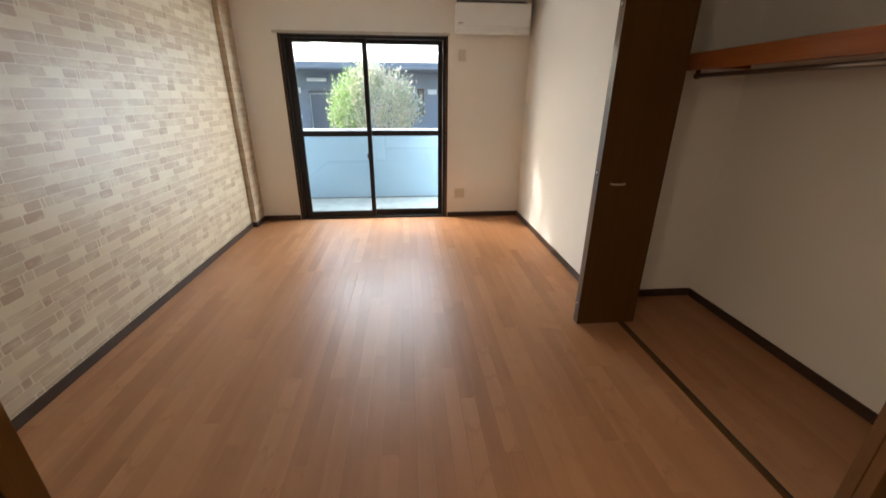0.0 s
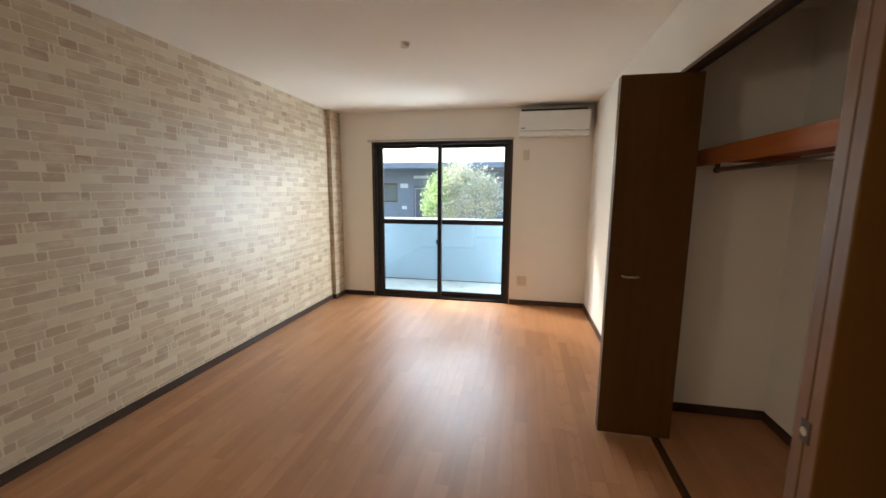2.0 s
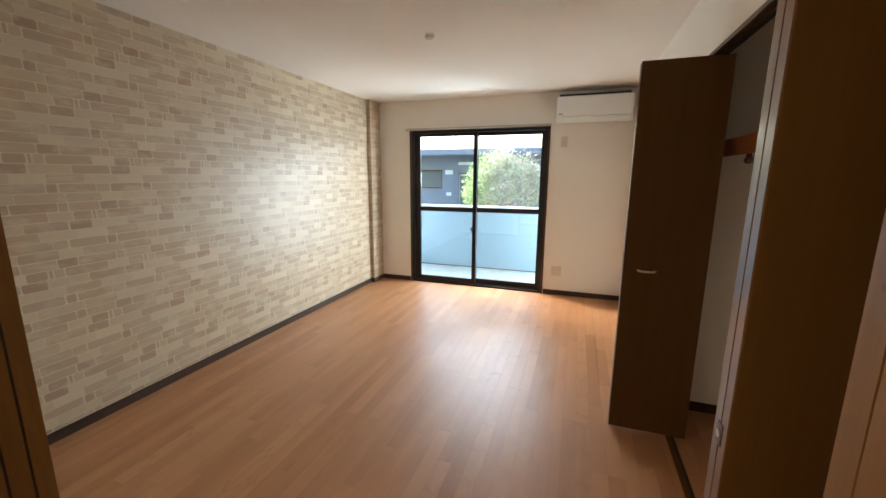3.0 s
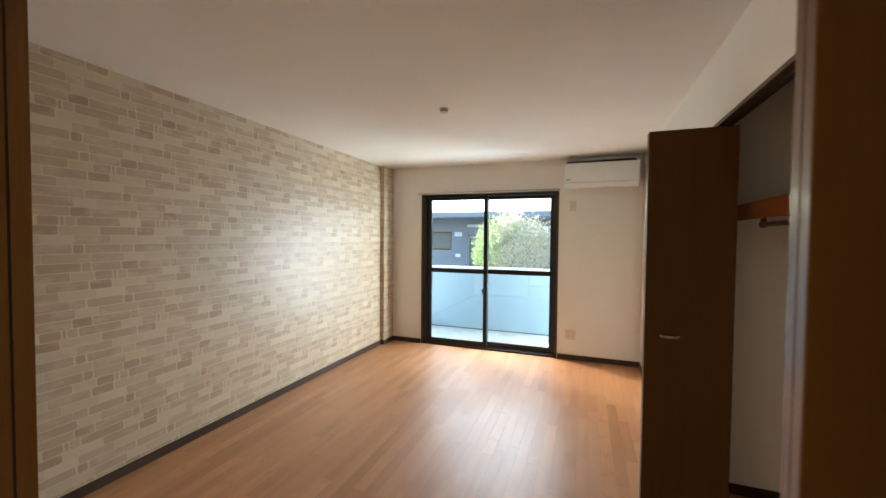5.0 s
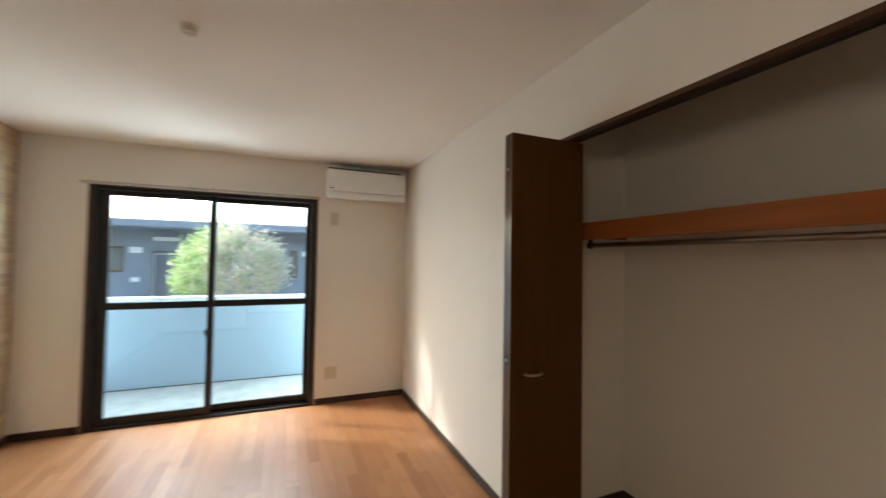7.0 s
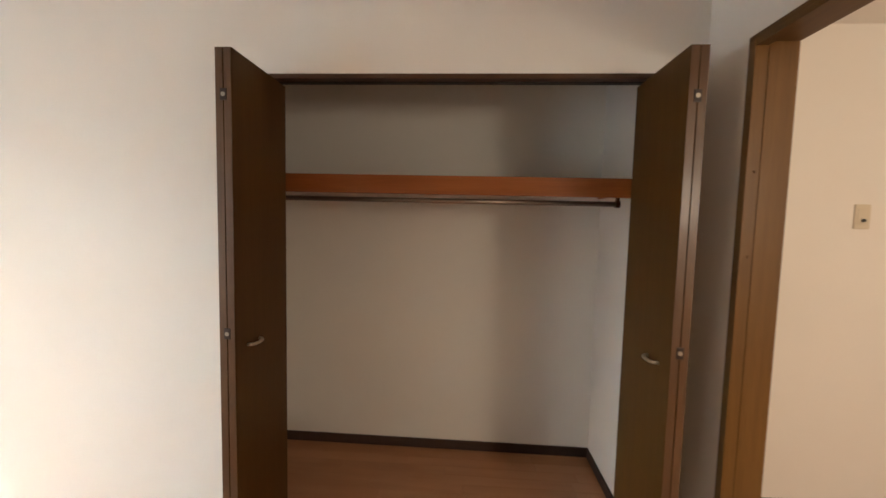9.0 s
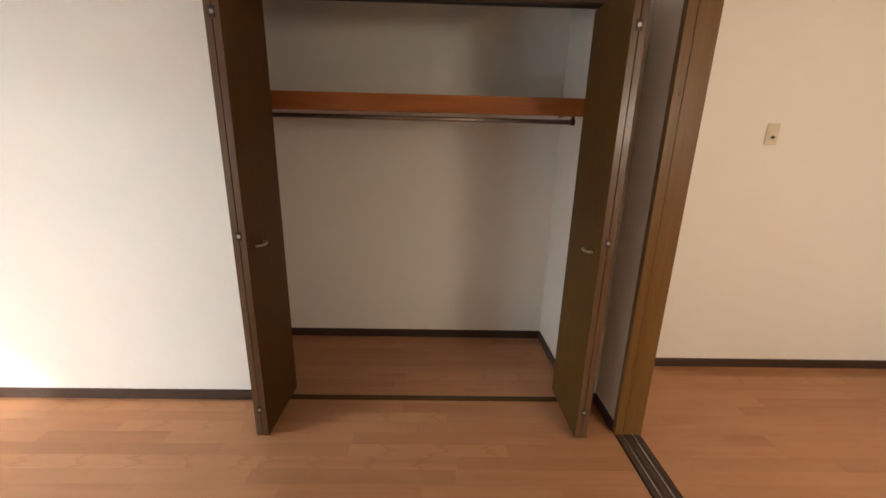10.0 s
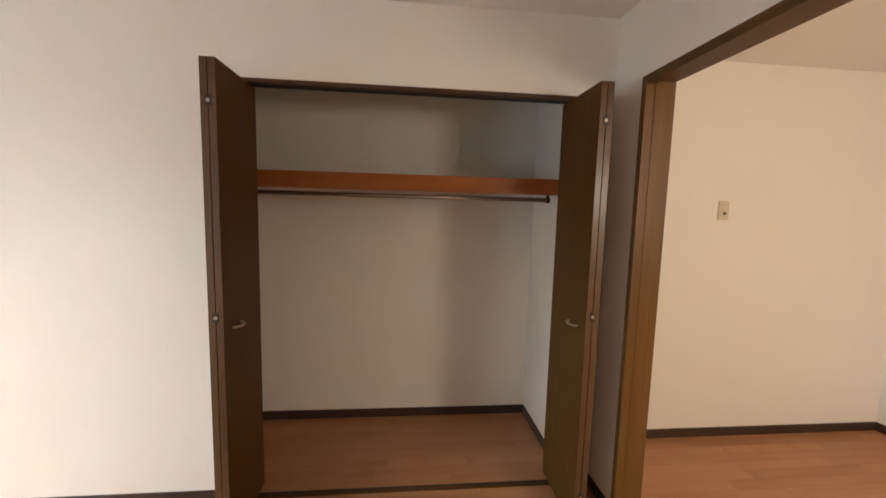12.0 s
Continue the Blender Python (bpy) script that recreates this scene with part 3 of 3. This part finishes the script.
# ---- outside ----
GZ = -0.4
struct("ground", boxes((-60, 1.5, GZ - 0.3, 60, 90, GZ)), M_GROUND)
struct("balcony_floor", boxes((-3.4, 0.2, -0.28, 4.6, 1.5, -0.055)), M_CONC, "pale concrete balcony floor")
struct("outer_wall", boxes((-6, 0.2, GZ - 0.3, -3.4, 0.32, 3.2), (4.6, 0.2, GZ - 0.3, 9, 0.32, 3.2), (-3.4, 0.2, H, 4.6, 0.32, 3.2), (-3.4, 0.2, -0.055, WX0 - 0.02, 0.21, H), (WX1 + 0.02, 0.2, -0.055, 4.6, 0.21, H)), M_FACADE)
struct("balcony_side_wall", boxes((-3.5, 0.2, -0.28, -3.4, 1.5, 2.42), (4.6, 0.2, -0.28, 4.7, 1.5, 2.42)), M_FACADE)
# slab added out of view; its edge bounds the sun patch indoors
struct("balcony_slab_above", boxes((-3.5, 0.32, 2.42, 4.7, 1.11, 2.6)), M_CONC, "unseen concrete slab added over the balcony")


def parapet():
    p = tagged(new("parapet"), label="pale blue-grey painted balcony parapet with a metal cap", category="parapet", kind="structure")
    part("parapet_wall", boxes((-3.4, 1.3, -0.055, 4.6, 1.42, 0.925), bevel=0.003), M_PANEL, p)
    part("cap", boxes((-3.4, 1.291, 0.925, 4.6, 1.43, 0.968), bevel=0.004), M_RAILW, p, "pale metal cap rail")
    part("joint", boxes((-3.4, 1.294, -0.055, 4.6, 1.3, -0.044)), M_DARK, p, "dark sealant joint")


parapet()


def bush():
    """A clipped round shrub: many thin upright stems and a crown of small leaves."""
    t = thing("shrub", (1.225, 2.85, GZ), "round clipped shrub with pale stems and light green leaves", "shrub")
    rnd = random.Random(11)
    bm = bmesh.new()
    for i in range(34):
        a, r = rnd.uniform(0, 6.28), rnd.uniform(0.02, 0.2)
        p = Vector((math.cos(a) * r, math.sin(a) * r, 0))
        d = Vector((math.cos(a) * rnd.uniform(0.05, 0.5), math.sin(a) * rnd.uniform(0.05, 0.5), 1)).normalized()
        rad = rnd.uniform(0.008, 0.016)
        for k in range(5):
            q = p + d * rnd.uniform(0.34, 0.45)
            rod(bm, p, q, rad, rad * 0.8, 6)
            if k > 1:
                side = Vector((rnd.uniform(-1, 1), rnd.uniform(-1, 1), 0.9)).normalized()
                rod(bm, q, q + side * 0.28, rad * 0.5, rad * 0.2, 5)
            p, rad = q, rad * 0.8
            d = (d + Vector((rnd.uniform(-0.2, 0.2), rnd.uniform(-0.2, 0.2), 0.05))).normalized()
    part("trunk", bm, M_BARK, t)
    verts, faces = [], []
    clumps = []
    for i in range(300):
        u = Vector((rnd.gauss(0, 1), rnd.gauss(0, 1), rnd.gauss(0, 1))).normalized()
        clumps.append(Vector((0, 0, 1.62)) + Vector((u.x * 0.76, u.y * 0.66, u.z * 0.70)) * rnd.uniform(0.7, 1.03))
    for c in clumps:
        if c.z < 1.0 or (c.z < 1.45 and rnd.random() < 0.45) or (c.x > 0 and c.y < 0.2 and c.z < 1.75 and rnd.random() < 0.4):
            continue
        for k in range(42):
            p = c + Vector((rnd.gauss(0, 0.07), rnd.gauss(0, 0.07), rnd.gauss(0, 0.08)))
            d = Vector((rnd.gauss(0, 1), rnd.gauss(0, 1), rnd.gauss(0.3, 0.8))).normalized()
            s = d.cross(Vector((rnd.gauss(0, 1), rnd.gauss(0, 1), rnd.gauss(0, 1)))).normalized()
            n, L, w = d.cross(s), rnd.uniform(0.04, 0.068), rnd.uniform(0.013, 0.022)
            i = len(verts)
            verts += [p, p + d * L * 0.5 + s * w + n * 0.004, p + d * L, p + d * L * 0.5 - s * w + n * 0.004]
            faces += [(i, i + 1, i + 2), (i, i + 2, i + 3)]
    me = bpy.data.meshes.new("crown")
    me.from_pydata([tuple(v) for v in verts], [], faces)
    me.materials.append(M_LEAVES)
    ob = new("crown", me)
    ob.parent = t
    tagged(ob, label="dense crown of small leaves, fresh green on one side and pale reddish on the other")


bush()


def opposite_building():
    b = thing("apartment_building", (0, 5.5, GZ), "low grey apartment building with a dark eave, door and window", "building")
    inv = Matrix.Translation(-Vector(b.location))

    def p(name, bm, mat, parent=b, label=""):
        bm.transform(inv)
        return part(name, bm, mat, parent, label)

    Y, T = 5.5, 1.98
    p("wall", boxes((-14, Y, GZ, -2.35, Y + 0.2, T), (-2.35, Y, GZ, -1.0, Y + 0.2, 1.1), (-2.35, Y, 1.62, -1.0, Y + 0.2, T), (-1.0, Y, GZ, -0.65, Y + 0.2, T), (-0.65, Y, 1.61, 0.33, Y + 0.2, T), (0.33, Y, GZ, 2.08, Y + 0.2, T), (2.08, Y, GZ, 2.24, Y + 0.2, 0.98), (2.08, Y, 1.6, 2.24, Y + 0.2, T), (2.24, Y, GZ, 16, Y + 0.2, T), (-14, Y + 3, GZ, 16, Y + 3.2, T)), M_FACADE)
    p("roof", boxes((-14.3, 4.75, T, 16.3, Y + 3.4, 2.124), bevel=0.01), M_EAVE, label="flat grey roof edge")
    p("soffit", boxes((-14.2, 4.85, T - 0.02, 16.2, Y, T)), M_FACADE)
    d = p("door", boxes((-0.52, Y + 0.06, GZ, 0.26, Y + 0.1, 1.54), bevel=0.004), M_DOOR)
    p("door_frame", boxes((-0.65, Y - 0.02, GZ, -0.52, Y + 0.12, 1.61), (0.26, Y - 0.02, GZ, 0.33, Y + 0.12, 1.61), (-0.52, Y - 0.02, 1.54, 0.26, Y + 0.12, 1.61), bevel=0.004), M_EAVE, d)
    p("trim_strip", boxes((-0.52, Y + 0.045, GZ + 0.1, -0.49, Y + 0.06, 1.49), (-0.49, Y + 0.045, 1.46, 0.2, Y + 0.06, 1.49)), M_TRIMG, d)
    for x0, x1, z0, z1 in ((-2.35, -1.0, 1.1, 1.62), (2.08, 2.24, 0.98, 1.6)):
        w = p("window", boxes((x0, Y + 0.02, z0, x0 + 0.03, Y + 0.12, z1), (x1 - 0.03, Y + 0.02, z0, x1, Y + 0.12, z1), (x0 + 0.03, Y + 0.02, z1 - 0.04, x1 - 0.03, Y + 0.12, z1), (x0 + 0.03, Y + 0.02, z0, x1 - 0.03, Y + 0.12, z0 + 0.04), bevel=0.003), M_CASE)
        p("pane", boxes((x0 + 0.03, Y + 0.07, z0 + 0.04, x1 - 0.03, Y + 0.075, z1 - 0.04)), M_PANE, w)
    p("porch_light", boxes((-0.51, Y - 0.09, 1.745, -0.07, Y - 0.0, 1.82), bevel=0.01), M_PLASTIC, label="long white porch light")
    p("sign", boxes((-0.905, Y - 0.03, 1.49, -0.69, Y, 1.61), bevel=0.004), M_PLASTIC, label="blank white unit sign")
    p("sign", boxes((2.33, Y - 0.03, 1.47, 2.55, Y, 1.585), bevel=0.004), M_PLASTIC, label="blank white unit sign")
    p("intercom", boxes((-0.87, Y - 0.03, 0.91, -0.73, Y, 1.0), bevel=0.004), M_PLASTIC, label="white intercom box")


opposite_building()


# ---- floor planks ----
PLANK = 0.0753
unit = bpy.data.meshes.new("plank")
_b = boxes((-0.5, -0.5, -0.5, 0.5, 0.5, 0.5))
_b.to_mesh(unit)
_b.free()
unit.materials.append(M_PLANK)
floor_ob = bpy.data.objects["floor"]


def plank_rows(x0, x1, y0, y1, seed):
    rnd = random.Random(seed)
    x = x0
    while x < x1 - 0.004:
        xe = min(x + PLANK, x1)
        y = y1
        first = rnd.uniform(0.15, 0.9)
        while y > y0 + 0.004:
            ye = max(y - first, y0)
            if ye - y0 < 0.08:
                ye = y0
            yield x, xe, ye, y
            y, first = ye, rnd.choice((0.6, 0.75, 0.9, 1.2))
        x = xe


far = []
count = 0
room = list(plank_rows(XB, W, PN + 0.002, 0.0, 3))
kitchen = list(plank_rows(XB, KE, KS, PS - 0.002, 4))
kitchen.sort(key=lambda r: -(r[2] + r[3]) / 2 + 0.4 * abs((r[0] + r[1]) / 2 - 2.2))
for x0, x1, y0, y1 in room + kitchen:
    if count < 300:
        o = new("plank", unit)
        o.location = ((x0 + x1) / 2, (y0 + y1) / 2, -0.002)
        o.scale = (x1 - x0 - 0.0006, y1 - y0 - 0.0006, 0.004)
        o.parent = floor_ob
        count += 1
    else:
        far.append((x0, y0, x1, y1))
far += [(a, c, b, d) for a, b, c, d in plank_rows(W + 0.042, CB, -4.185, -2.228, 6)]
bv, bf = [], []
for x0, y0, x1, y1 in far:
    x0, y0, x1, y1 = x0 + 0.0003, y0 + 0.0003, x1 - 0.0003, y1 - 0.0003
    i = len(bv)
    bv += [(x, y, z) for z in (-0.004, 0.0) for x, y in ((x0, y0), (x1, y0), (x1, y1), (x0, y1))]
    bf += [(i + 4, i + 5, i + 6, i + 7), (i, i + 1, i + 5, i + 4), (i + 1, i + 2, i + 6, i + 5), (i + 2, i + 3, i + 7, i + 6), (i + 3, i, i + 4, i + 7)]
me = bpy.data.meshes.new("floor_planks")
me.from_pydata(bv, [], bf)
me.materials.append(M_PLANKS)
tagged(new("floor_planks", me), label="orange-brown wooden floor strips", kind="stuff")
